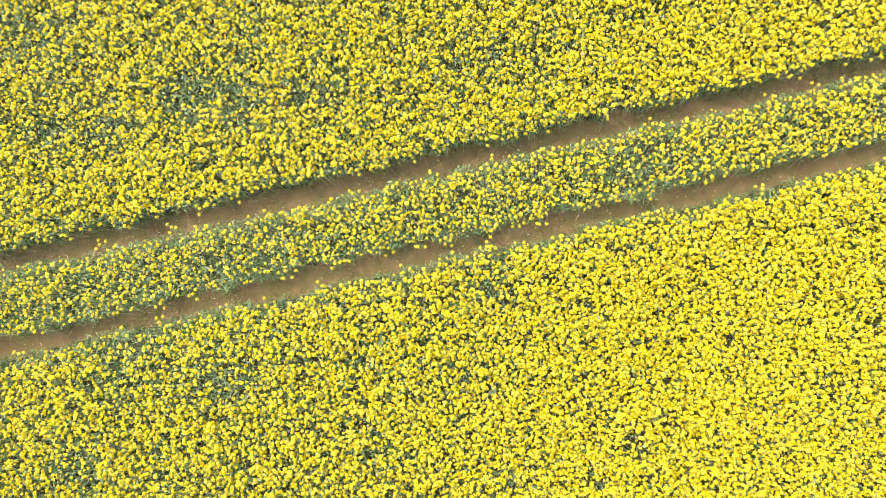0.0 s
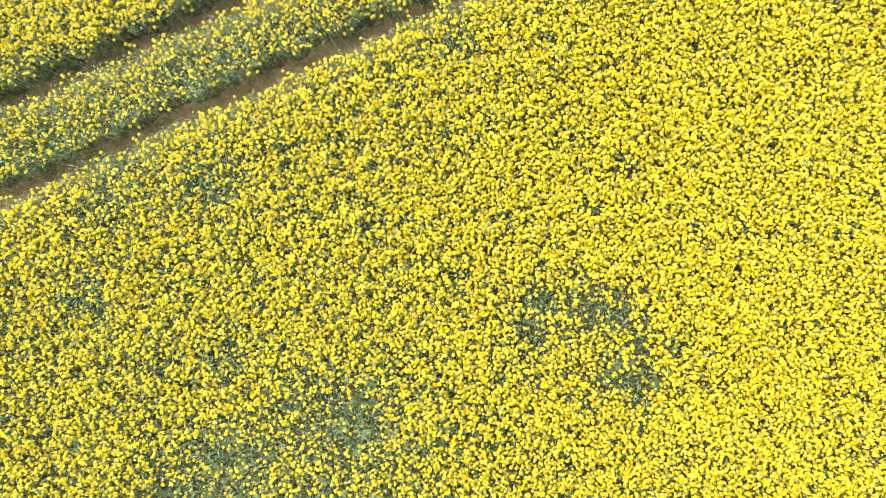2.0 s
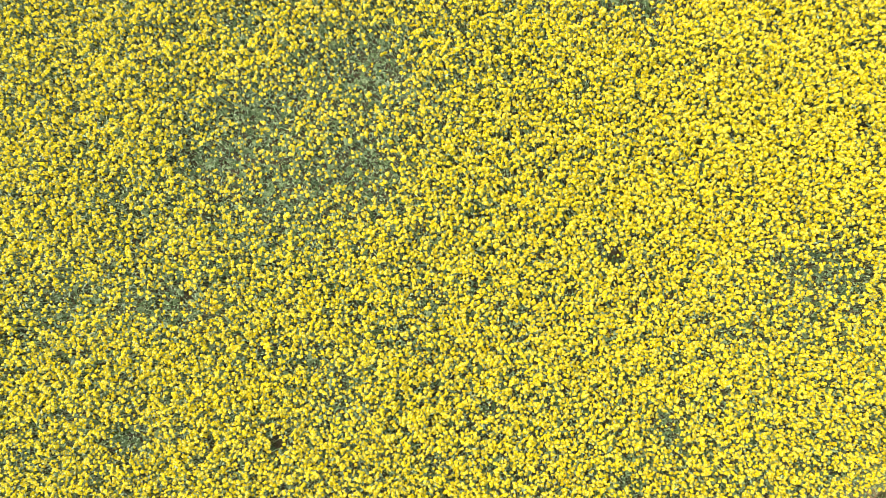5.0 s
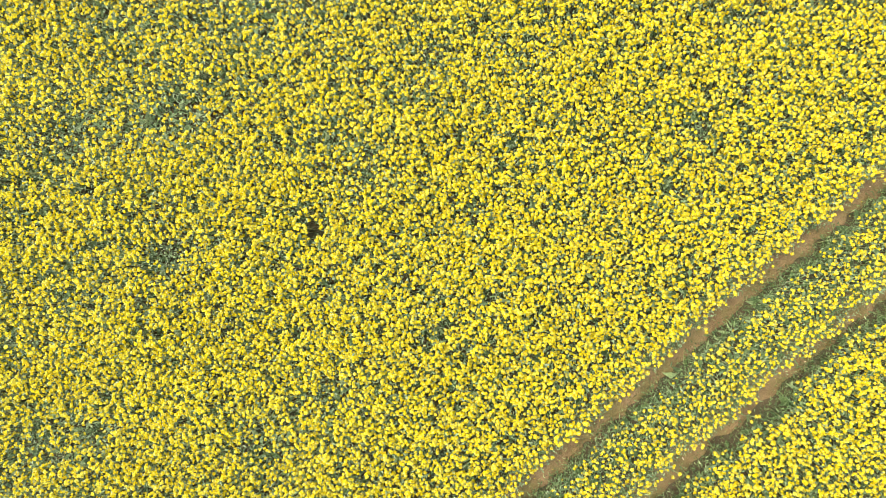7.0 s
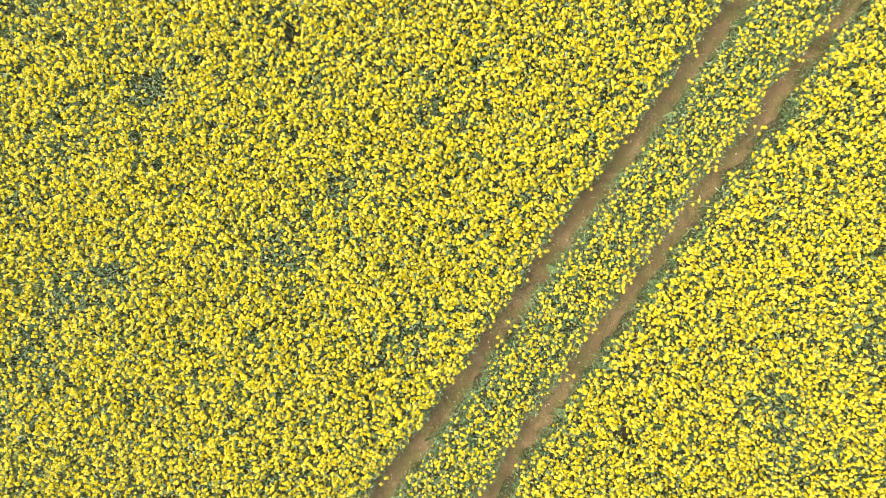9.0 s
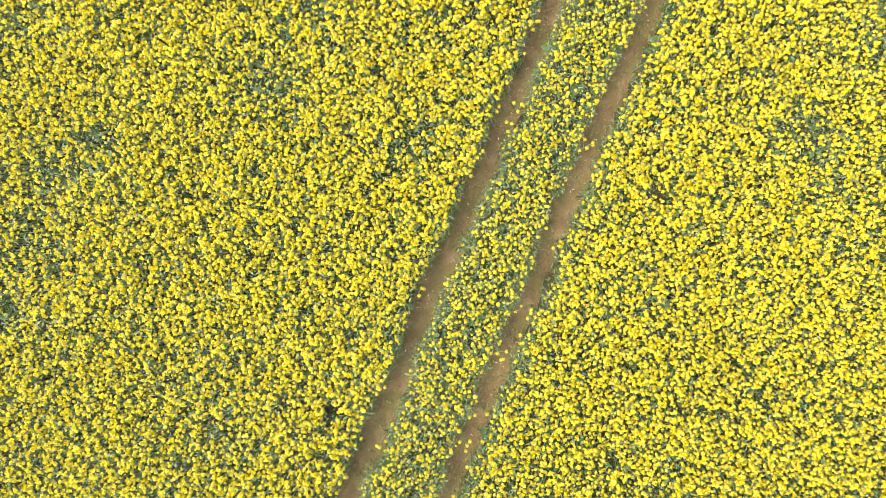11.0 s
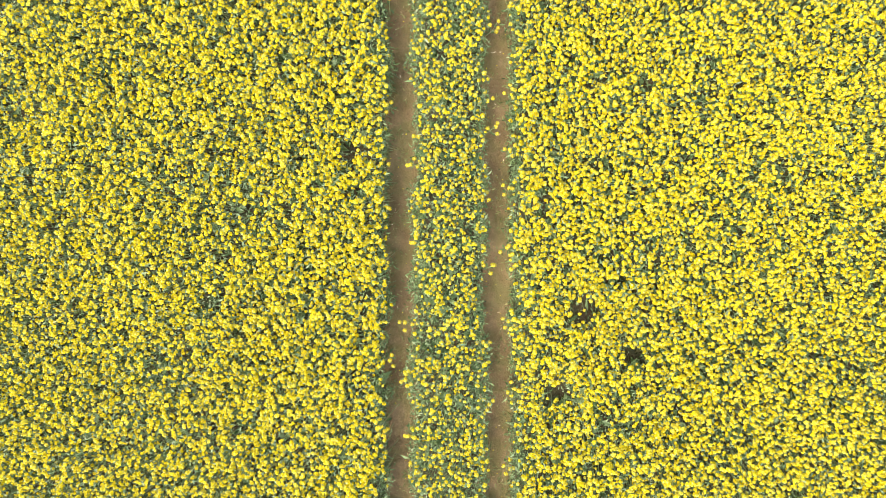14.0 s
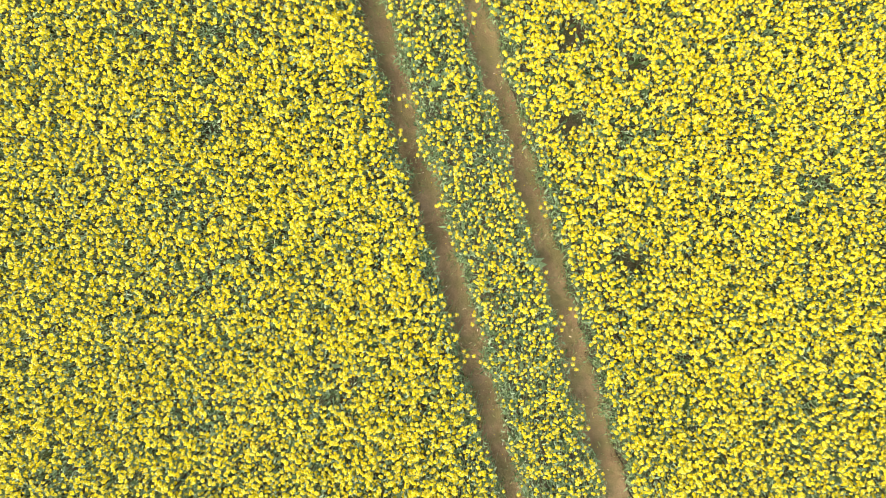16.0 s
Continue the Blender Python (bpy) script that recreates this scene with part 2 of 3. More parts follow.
# broad drifts of a stronger or weaker stand: x, y, width, how much
VIGOUR = [(5.0, 1.0, 3.6, 0.10), (-11.0, -13.5, 3.2, 0.10), (1.5, -20.0, 3.6, -0.10), (-13.0, -26.5, 4.0, -0.06),
          (-2.4, -5.9, 1.0, -0.38), (-4.2, -8.2, 1.0, -0.42), (-1.9, -8.0, 0.7, -0.36), (-5.0, -6.5, 0.8, -0.36), (-7.4, -8.5, 0.9, -0.25),
          (-9.5, -9.2, 0.8, -0.25), (-7.0, -9.8, 0.5, -0.30), (7.4, -13.1, 0.9, -0.40), (4.9, -5.4, 0.8, -0.25), (3.8, -4.0, 0.7, -0.30),
          (-8.0, 6.6, 1.1, -0.25), (-4.7, 6.1, 0.7, -0.35), (-5.3, 4.9, 1.2, 0.25), (-5.6, 0.5, 0.8, -0.22), (-6.8, 1.2, 0.8, -0.20)]
VIGOUR += [(-12.8, -15.3, 0.8, -0.22), (-14.8, -19.7, 0.9, -0.30), (-18.3, -17.7, 0.7, -0.22), (-20.1, -20.3, 1.0, -0.20), (-17.4, -33.2, 0.5, -0.22),
           (-8.1, -17.3, 0.7, -0.20), (-14.4, -15.4, 0.7, -0.22), (-2.4, -26.9, 0.6, -0.30), (-9.1, -12.3, 0.5, -0.28)]
rng = np.random.default_rng(7)


def track_y(k, x):
    a, b, c, d = TRACKS[k]
    return a + b * x + c * x * x + d * x ** 3


def waves(x, y, size, seed):
    """Smooth uneven values of about -1 to 1 over the plan, of that size in metres."""
    r = np.random.default_rng(seed)
    v = np.zeros_like(x)
    for i in range(7):
        a, p = r.uniform(0, 2 * math.pi, 2)
        s = r.uniform(0.6, 1.7) * 2 * math.pi / size
        v = v + np.sin((x * math.cos(a) + y * math.sin(a)) * s + p + 1.3 * np.sin((y * math.cos(a) - x * math.sin(a)) * s * 0.7 + 2 * p))
    return v / 3.2


def from_tracks(x, y):
    """Signed gap to the nearest wheel track's edge, and whether the place lies on the strip between a pair."""
    gap = np.full_like(x, 99.0)
    for k in range(4):
        slope = 0.28 if k < 2 else TRACKS[k][1] + 2 * TRACKS[k][2] * x
        d = np.abs(y - track_y(k, x)) / np.sqrt(1 + slope * slope)
        half = TRACK_HALF + 0.07 * waves(x, y, 1.1, 40 + k) + 0.05 * waves(x, y, 3.5, 50 + k)
        gap = np.minimum(gap, d - half)
    strip = ((y < track_y(0, x)) & (y > track_y(1, x))) | ((y < track_y(2, x)) & (y > track_y(3, x)))
    return gap, strip


def inside(x, y):
    hit = np.zeros(x.shape, bool)
    for (x0, y0), (x1, y1) in zip(STAND, STAND[1:] + STAND[:1]):
        if y0 != y1:
            hit ^= ((y0 > y) != (y1 > y)) & (x < (x1 - x0) * (y - y0) / (y1 - y0) + x0)
    return hit


def lush(x, y):
    """The richest corner of the field, 0 to 1."""
    return np.clip((x - 1.0) / 6.0, 0, 1) * np.clip((y + 16.0) / 6.0, 0, 1)


def vigour(x, y):
    return sum(s * np.exp(-((x - vx) ** 2 + (y - vy) ** 2) / (2 * w * w)) for vx, vy, w, s in VIGOUR)


def bareness(x, y, widest=9.0):
    """How bare the stand is there, 0 to 1, by the thin spots up to that radius."""
    b = np.zeros_like(x)
    for px, py, r, s in THIN[THIN[:, 2] < widest]:
        near = np.abs(x - px) + np.abs(y - py) < 4 * r
        q = ((x[near] - px) ** 2 + (y[near] - py) ** 2) / (r * r)
        b[near] = np.maximum(b[near], 0.9 * s * np.exp(-0.35 * q * q) if r < 0.27 else s * np.exp(-0.42 * q))
    return np.clip(b * (0.95 + 0.45 * waves(x, y, 0.42, 15)), 0, 1)


def scatter(per_m2, chance, loose=1.0):
    """Places spread fairly evenly over the stand, kept by a chance that varies over the plan."""
    step = per_m2 ** -0.5
    x, y = np.meshgrid(np.arange(-25.6, 13.4, step), np.arange(-36.4, 10.6, step))
    x = x.ravel() + rng.uniform(-loose, loose, x.size) * step * 0.6
    y = y.ravel() + rng.uniform(-loose, loose, y.size) * step * 0.6
    ok = inside(x, y)
    x, y = x[ok], y[ok]
    ok = rng.random(len(x)) < chance(x, y)
    return x[ok], y[ok]


# ---- mesh helpers ----


def quads_mesh(name, verts, faces, material_rows, mats, smooth=False):
    me = bpy.data.meshes.new(name)
    nv, nf = len(verts), len(faces)
    me.vertices.add(nv)
    me.vertices.foreach_set("co", np.ascontiguousarray(verts, dtype=np.float32).ravel())
    me.loops.add(nf * 4)
    me.loops.foreach_set("vertex_index", np.ascontiguousarray(faces, dtype=np.int32).ravel())
    me.polygons.add(nf)
    me.polygons.foreach_set("loop_start", np.arange(0, nf * 4, 4, dtype=np.int32))
    for m in mats:
        me.materials.append(m)
    if material_rows is not None:
        me.polygons.foreach_set("material_index", np.ascontiguousarray(material_rows, dtype=np.int32))
    me.update(calc_edges=True)
    if smooth:
        me.polygons.foreach_set("use_smooth", np.ones(nf, bool))
    return me


def spread(template, faces, place, turn, size, lean, lean_dir):
    """Copies of a small template (v, 3) at each place: turned about z, scaled, leaned by an angle towards a direction."""
    n, v = len(place), len(template)
    c, s = np.cos(turn), np.sin(turn)
    x = template[None, :, 0] * c[:, None] - template[None, :, 1] * s[:, None]
    y = template[None, :, 0] * s[:, None] + template[None, :, 1] * c[:, None]
    z = np.repeat(template[None, :, 2], n, 0)
    cd, sd = np.cos(lean_dir)[:, None], np.sin(lean_dir)[:, None]
    a, b = x * cd + y * sd, -x * sd + y * cd
    cl, sl = np.cos(lean)[:, None], np.sin(lean)[:, None]
    a, z = a * cl + z * sl, -a * sl + z * cl
    p = np.stack([a * cd - b * sd, a * sd + b * cd, z], -1) * size[:, None, None] + place[:, None, :]
    f = faces[None] + (np.arange(n) * v)[:, None, None]
    return p.reshape(-1, 3), f.reshape(-1, 4)


def joined(parts):
    vs, fs, at = [], [], 0
    for v, f in parts:
        vs.append(v), fs.append(f + at)
        at += len(v)
    return np.concatenate(vs), np.concatenate(fs)


def head_template(seed, lobes, r, rise, drop):
    """A raceme from the tip down: a small dome of open flowers, each a kite-shaped pair of petals that droops outwards."""
    j = random.Random(seed)
    vs, fs = [], []
    for i in range(lobes):
        a = 2 * math.pi * (i + j.uniform(-0.12, 0.12)) / lobes
        half = math.pi / lobes * j.uniform(0.86, 1.04)
        tip, dip = r * j.uniform(0.86, 1.14), drop * j.uniform(0.6, 1.35)
        side = r * j.uniform(0.78, 0.92)
        lift = j.uniform(-0.004, 0.004)
        vs.append((0.05 * r * math.cos(a), 0.05 * r * math.sin(a), rise + lift))
        vs.append((side * math.cos(a - half), side * math.sin(a - half), -dip * 0.55 + lift))
        vs.append((tip * math.cos(a), tip * math.sin(a), -dip * 0.8 + lift))
        vs.append((side * math.cos(a + half), side * math.sin(a + half), -dip * 0.55 - lift))
        fs.append(list(range(len(vs) - 4, len(vs))))
    return np.array(vs), np.array(fs)


def bud_template():
    return np.array([(0.013, 0.0, 0.014), (0.0, 0.013, 0.017), (-0.013, 0.0, 0.014), (0.0, -0.013, 0.017)]), np.array([[0, 1, 2, 3]])


# ---- ground ----


def ground_z(x, y):
    gap, strip = from_tracks(x, y)
    rut = -0.05 * np.clip((0.12 - gap) / 0.24, 0, 1)
    return rut + 0.018 * waves(x, y, 0.45, 3) + 0.012 * waves(x, y, 0.2, 4)


def build_ground():
    far = [60, 100, 180, 350, 700, 1400]
    xs = np.array([-25.6 - d for d in far[::-1]] + list(np.arange(-27, 15, 0.3)) + [13.4 + d for d in far])
    ys = np.array([-36.4 - d for d in far[::-1]] + list(np.arange(-38, 12.5, 0.3)) + [10.6 + d for d in far])
    X, Y = np.meshgrid(xs, ys, indexing="ij")
    Z = ground_z(X, Y) - 0.02 - 0.05 * (from_tracks(X, Y)[0] < 0.15)
    nx, ny = X.shape
    i = (np.arange(nx - 1)[:, None] * ny + np.arange(ny - 1)[None]).ravel()
    f = np.stack([i, i + ny, i + ny + 1, i + 1], -1)
    ob = new("ground", quads_mesh("ground", np.stack([X, Y, Z], -1).reshape(-1, 3), f, None, [SHADED_SOIL], True))
    tagged(ob, "bare brown field soil, coloured darker for the shade under the rapeseed crop", "soil", kind="structure")


def build_track(k):
    """A wheel track: a ribbon of packed, rutted soil with ragged edges."""
    x = np.r_[np.arange(-35.5, -29.0, 0.4), np.arange(-29.0, 14.5, 0.09), np.arange(14.5, 23.5, 0.4)]
    across = np.linspace(-1, 1, 11)
    slope = 0.28 if k < 2 else TRACKS[k][1] + 2 * TRACKS[k][2] * x
    nrm = np.stack([-slope * np.ones_like(x), np.ones_like(x)], -1)
    nrm /= np.linalg.norm(nrm, axis=1)[:, None]
    wl = 0.36 + 0.08 * waves(x, x * 0 + k, 0.8, 60 + k)
    wr = 0.36 + 0.08 * waves(x, x * 0 - k, 0.8, 70 + k)
    w = np.where(across[None] < 0, wl[:, None], wr[:, None]) * across[None]
    X = x[:, None] + nrm[:, :1] * w
    Y = track_y(k, x)[:, None] + nrm[:, 1:] * w
    Z = ground_z(X, Y) + 0.012 * waves(X, Y, 0.16, 80 + k) + 0.012 - 0.04 * np.abs(across[None]) ** 6
    nx, ny = X.shape
    i = (np.arange(nx - 1)[:, None] * ny + np.arange(ny - 1)[None]).ravel()
    f = np.stack([i, i + ny, i + ny + 1, i + 1], -1)
    ob = new("wheel_track", quads_mesh("wheel_track", np.stack([X, Y, Z], -1).reshape(-1, 3), f, None, [TRACK], True))
    tagged(ob, "packed reddish-brown tractor wheel track through the flowering crop", "wheel track", "tramline wheel tracks", "structure")


build_ground()
for k in range(4):
    build_track(k)

# ---- the crop ----
LEAN_TO, LEAN = math.atan2(SUN_FROM.y, SUN_FROM.x), 0.16  # the flower heads turn to the sun


def crop_height(x, y, gap):
    return 1.02 + 0.05 * waves(x, y, 5.0, 21) + 0.03 * waves(x, y, 1.0, 22) - 0.10 * np.exp(-np.clip(gap, 0, 9) / 0.12)


def clumps(x, y):
    """The plants stand in tufts: higher and fuller in one place, thin in the next."""
    return (0.40 * waves(x, y, 0.58, 12) + 0.34 * waves(x, y, 0.30, 13)) * (1 - 0.55 * lush(x, y))


def bloom(x, y):
    """How richly the stand flowers there, 0 to 1."""
    gap, strip = from_tracks(x, y)
    far_strip = 0.84 - 0.14 * np.clip((-9.0 - x) / 5.0, 0, 1)
    d = 0.76 + 0.12 * waves(x, y, 2.6, 11) + 0.12 * waves(x, y, 1.2, 14) + clumps(x, y)
    d = np.clip(d, 0.10, 1.0) * np.where(strip, far_strip, 1.0) * (1 + vigour(x, y)) * np.clip(1 - 1.3 * bareness(x, y), 0, 1)
    return np.where(gap < 0.0, 0.0, d * np.clip(0.18 + gap / 0.34, 0, 1))


def zone(x, y):
    """Which stand a place lies in: they are parted by the wheel tracks."""
    return sum((y < track_y(k, x)).astype(int) for k in range(4))


STANDS = ["rapeseed crop in full yellow bloom beside a wheel track", "narrow strip of sparser rapeseed between two wheel tracks",
          "broad dense rapeseed crop in full yellow bloom", "narrow greenish strip of rapeseed between wheel tracks",
          "dense bright yellow rapeseed crop along the tracks"]
crops = []
for text in STANDS:
    crops.append(tagged(new("rapeseed_crop"), text, "rapeseed crop", kind="stuff"))


def crop_parts(name, verts, faces, mat, label, per, where):
    """One mesh of these pieces for each stand; per: vertices and faces of one piece; where: the stand of each piece."""
    nv, nf = per
    verts, faces = verts.reshape(-1, nv, 3), faces.reshape(-1, nf, 4)
    unit = faces[0] - faces[0].min()
    for z, owner_crop in enumerate(crops):
        v = verts[where == z]
        if len(v):
            f = unit[None] + (np.arange(len(v)) * nv)[:, None, None]
            ob = new(name, quads_mesh(name, v.reshape(-1, 3), f.reshape(-1, 4), None, [mat]))
            ob.parent = owner_crop
            tagged(ob, label, kind="stuff")


def heads_here(x, y):
    """The chance of a flower head, 0 to 1."""
    full = 0.95 + 0.20 * lush(x, y) + 0.05 * (zone(x, y) == 0) + 0.5 * np.clip(vigour(x, y), 0, 1)
    return bloom(x, y) * np.where(zone(x, y) % 2, 0.90, full)


hx, hy = scatter(300, heads_here, 1.1)
gap, strip = from_tracks(hx, hy)
main = rng.random(len(hx)) < 0.28
below = np.where(main, 0.0, 0.24 * rng.random(len(hx)) ** 1.3)
tuft = 0.15 * clumps(hx, hy) + 0.03 * waves(hx, hy, 0.16, 24)
hz = crop_height(hx, hy, gap) + tuft + rng.normal(0.02, 0.05, len(hx)) - below
size = rng.normal(1.0, 0.16, len(hx)).clip(0.65, 1.4) * np.where(main, 1.06, 0.98) * np.where(strip, 0.88, 1.0) * (1 + 0.07 * lush(hx, hy))
lean_x = LEAN * math.cos(LEAN_TO) + rng.normal(0, 0.15, len(hx))
lean_y = LEAN * math.sin(LEAN_TO) + rng.normal(0, 0.15, len(hx))
lean, lean_dir = np.hypot(lean_x, lean_y), np.arctan2(lean_y, lean_x)
turn = rng.uniform(0, 2 * math.pi, len(hx))
heads = np.stack([hx, hy, hz], -1)
in_zone = zone(hx, hy)

for lobes, wide, chosen, label in ((5, 0.042, main, "full yellow flower heads on the main stems"), (3, 0.041, ~main & (below < 0.08), "yellow flower heads on the side shoots"),
                                   (3, 0.039, ~main & (below >= 0.08), "smaller yellow flower heads low on the plants")):
    order = rng.permutation(np.flatnonzero(chosen))
    pieces = []
    for v, s in enumerate(np.array_split(order, 6)):
        tv, tf = head_template(100 + v, lobes, wide, 0.012, 0.035)
        pieces.append(spread(tv, tf, heads[s], turn[s], size[s], lean[s], lean_dir[s]))
    crop_parts("flower_heads", *joined(pieces), PETAL, label, (len(tv), len(tf)), in_zone[order])
tipped = main
tv, tf = bud_template()
crop_parts("flower_buds", *spread(tv, tf, heads[tipped], turn[tipped], size[tipped], lean[tipped], lean_dir[tipped]), BUD, "pale green-yellow unopened buds", (len(tv), len(tf)), in_zone[tipped])


def bladed(p0, p1, r0, r1):
    """Slender flat-sided shoots from p0 to p1, each a narrow blade."""
    n = len(p0)
    a = rng.uniform(0, 2 * math.pi, n)
    side = np.stack([np.cos(a), np.sin(a), np.zeros_like(a)], -1)
    v = np.stack([p0 - side * r0, p0 + side * r0, p1 + side * r1, p1 - side * r1], 1).reshape(-1, 3)
    return v, np.arange(4 * n).reshape(-1, 4)


foot = np.where(main, -0.03, hz - 0.42)
sway = 0.2 * (hz - foot) / 1.05
root = np.stack([hx - sway * math.cos(LEAN_TO) + rng.normal(0, 0.04, len(hx)), hy - sway * math.sin(LEAN_TO) + rng.normal(0, 0.04, len(hx)), foot], -1)
top = heads - np.stack([np.cos(lean_dir) * np.sin(lean), np.sin(lean_dir) * np.sin(lean), np.cos(lean)], -1) * 0.004
shown = main | (below < 0.03)
crop_parts("side_shoots", *bladed(root[shown], top[shown], 0.005, 0.0065), STEM, "thin green flower stalks with young pods", (4, 1), in_zone[shown])


def leaf_template(bend, wide):
    """A leaf, pointed at both ends and folded along its midrib."""
    return np.array([(0.0, 0.0, 0.0), (0.45, -wide, 0.16), (1.0, 0.0, 0.08 - bend), (0.5, wide, 0.16)]), np.array([[0, 1, 2, 3]])


def leaves(name, label, per_m2, low, high, long, vary, wide, tilt, chance, mat=LEAF):
    x, y = scatter(per_m2, chance)
    gap, strip = from_tracks(x, y)
    z = crop_height(x, y, gap) * rng.uniform(low, high, len(x))
    at = np.stack([x, y, z], -1)
    out, places = [], []
    for s, bend, slim in zip(np.array_split(rng.permutation(len(x)), 4), (0.0, 0.2, 0.4, 0.3), (1.0, 0.75, 0.9, 0.5)):
        n = len(s)
        tv, tf = leaf_template(bend, wide * slim)
        out.append(spread(tv, tf, at[s], rng.uniform(0, 2 * math.pi, n), long * np.exp(rng.normal(0, vary, n)),
                          rng.normal(0.0, tilt, n), rng.uniform(0, 2 * math.pi, n)))
        places.append(zone(x, y)[s])
    crop_parts(name, *joined(out), mat, label, (4, 1), np.concatenate(places))


def holes(x, y):
    """Where a plant is missing altogether and the bare soil shows, 0 to 1."""
    b = np.zeros_like(x)
    for px, py, r, s in THIN[(THIN[:, 3] >= 0.8) & (THIN[:, 2] < 0.23)]:
        near = np.abs(x - px) + np.abs(y - py) < 4 * r
        q = ((x[near] - px) ** 2 + (y[near] - py) ** 2) / (r * r)
        b[near] = np.maximum(b[near], np.exp(-0.6 * q * q))
    return b


def leafy(x, y):
    gap, strip = from_tracks(x, y)
    return np.where(gap < 0.0, 0.0, np.clip(0.8 + gap / 0.3, 0, 1) * (1 - 0.35 * lush(x, y)) * (1 - holes(x, y)))


def well_in(x, y):
    return leafy(x, y) * (from_tracks(x, y)[0] > 0.10)


def deep_in(x, y):
    return leafy(x, y) * (from_tracks(x, y)[0] > 0.22)


def sparse(x, y):
    """The leafy spots with few flowers: the strips between the tracks and the thin spots."""
    gap, strip = from_tracks(x, y)
    return np.clip(0.75 * bareness(x, y) + np.where(strip, 0.40, 0.0), 0, 1) * (gap > 0.03) * (1 - holes(x, y))


def fringe(x, y):
    gap, strip = from_tracks(x, y)
    return ((gap > -0.02) & (gap < 0.24)) * np.clip(0.75 + 0.5 * waves(x, y, 0.9, 33), 0.25, 1)


def low_bloom(x, y):
    gap, strip = from_tracks(x, y)
    return (0.60 + 0.40 * lush(x, y)) * np.clip(bloom(x, y) + 0.15, 0, 1) * np.where(strip, 0.3, 1.0) * (gap > 0.1) * (1 - bareness(x, y))


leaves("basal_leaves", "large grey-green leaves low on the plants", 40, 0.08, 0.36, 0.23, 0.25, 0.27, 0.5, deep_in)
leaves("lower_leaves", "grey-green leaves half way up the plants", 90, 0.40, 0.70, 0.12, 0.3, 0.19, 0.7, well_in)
leaves("upper_leaves", "small narrow grey-green upper leaves", 320, 0.74, 1.04, 0.072, 0.25, 0.17, 0.8, leafy, WAXY)
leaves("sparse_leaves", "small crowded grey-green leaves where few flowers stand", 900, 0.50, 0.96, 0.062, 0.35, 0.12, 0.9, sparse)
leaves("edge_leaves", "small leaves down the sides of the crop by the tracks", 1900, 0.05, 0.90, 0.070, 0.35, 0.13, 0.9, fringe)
leaves("low_blooms", "yellow flowers on low side branches", 70, 0.60, 0.80, 0.066, 0.2, 0.44, 0.6, low_bloom, PETAL)

# ---- the rest of the field, round about ----


def far_canopy(name):
    """The leaves of a crop where it stands far off, their greens darkened in place of self-shade."""
    m, nt, bsdf, out = nodes_of(name)
    green = ramp(nt, noise_at(nt, 14.0, 5.0, rough=0.7), [(0.35, (0.025, 0.045, 0.016)), (0.5, (0.05, 0.08, 0.028)), (0.65, (0.09, 0.12, 0.04))])
    nt.links.new(green, bsdf.inputs["Base Color"])
    bsdf.inputs["Roughness"].default_value = 0.7
    bump = nt.nodes.new("ShaderNodeBump")
    bump.inputs["Strength"].default_value, bump.inputs["Distance"].default_value = 1.0, 0.08
    nt.links.new(noise_at(nt, 11.0, 4.0, rough=0.7), bump.inputs["Height"])
    nt.links.new(bump.outputs[0], bsdf.inputs["Normal"])
    return m


def build_outer_crop():
    """The crop goes on for some way on all sides, parted by the same wheel tracks: a leafy canopy with tufts of flowers."""
    mat = far_canopy("far rapeseed leaves with painted shade")
    x = np.arange(OUTER[0], OUTER[1], 0.5)
    lines = [np.full_like(x, 19.0)] + [track_y(k, x) for k in range(4)] + [np.full_like(x, -45.0)]
    for z in range(5):
        y0, y1 = lines[z] - (0.3 if z else 0.0), lines[z + 1] + (0.3 if z < 4 else 0.0)
        n = max(3, int((y0 - y1).mean() / 0.5))
        s = np.r_[0.0, np.linspace(0, 1, n), 1.0]
        X = np.repeat(x[:, None], n + 2, 1) + rng.uniform(-0.1, 0.1, (len(x), n + 2))
        Y = y0[:, None] + (y1 - y0)[:, None] * s[None]
        Z = 0.80 + rng.uniform(-0.2, 0.1, X.shape)
        Z[:, 0] = Z[:, -1] = -0.1
        Z[0] = Z[-1] = -0.1
        i = (np.arange(len(x) - 1)[:, None] * (n + 2) + np.arange(n + 1)[None])
        f = np.stack([i, i + 1, i + n + 3, i + n + 2], -1).reshape(-1, 4)
        v = np.stack([X, Y, Z], -1).reshape(-1, 3)
        mid = v[f].mean(1)
        out = ~inside(mid[:, 0], mid[:, 1])
        ob = new("outer_canopy", quads_mesh("outer_canopy", v, f[out], None, [mat]))
        ob.parent = crops[z]
        tagged(ob, "leafy canopy of the crop farther off", kind="stuff")
    step = 0.235
    x, y = np.meshgrid(np.arange(OUTER[0] + 0.4, OUTER[1] - 0.8, step), np.arange(-44.8, 18.8, step))
    x, y = x.ravel() + rng.uniform(-0.14, 0.14, x.size), y.ravel() + rng.uniform(-0.14, 0.14, x.size)
    gap = from_tracks(x, y)[0]
    ok = ~inside(x, y) & (gap > 0.1) & (rng.random(len(x)) < 0.86 + 0.2 * waves(x, y, 3.0, 16))
    x, y = x[ok], y[ok]
    tv, tf = head_template(160, 3, 0.042, 0.012, 0.034)
    n = len(x)
    tufts = spread(tv, tf, np.stack([x, y, 0.96 + rng.normal(0, 0.05, n)], -1), rng.uniform(0, 6.28, n), rng.uniform(2.6, 4.0, n),
                   np.abs(rng.normal(0, 0.2, n)), rng.uniform(0, 6.28, n))
    crop_parts("flower_tufts", *tufts, PETAL, "yellow tufts of flowers farther off", (len(tv), len(tf)), zone(x, y))


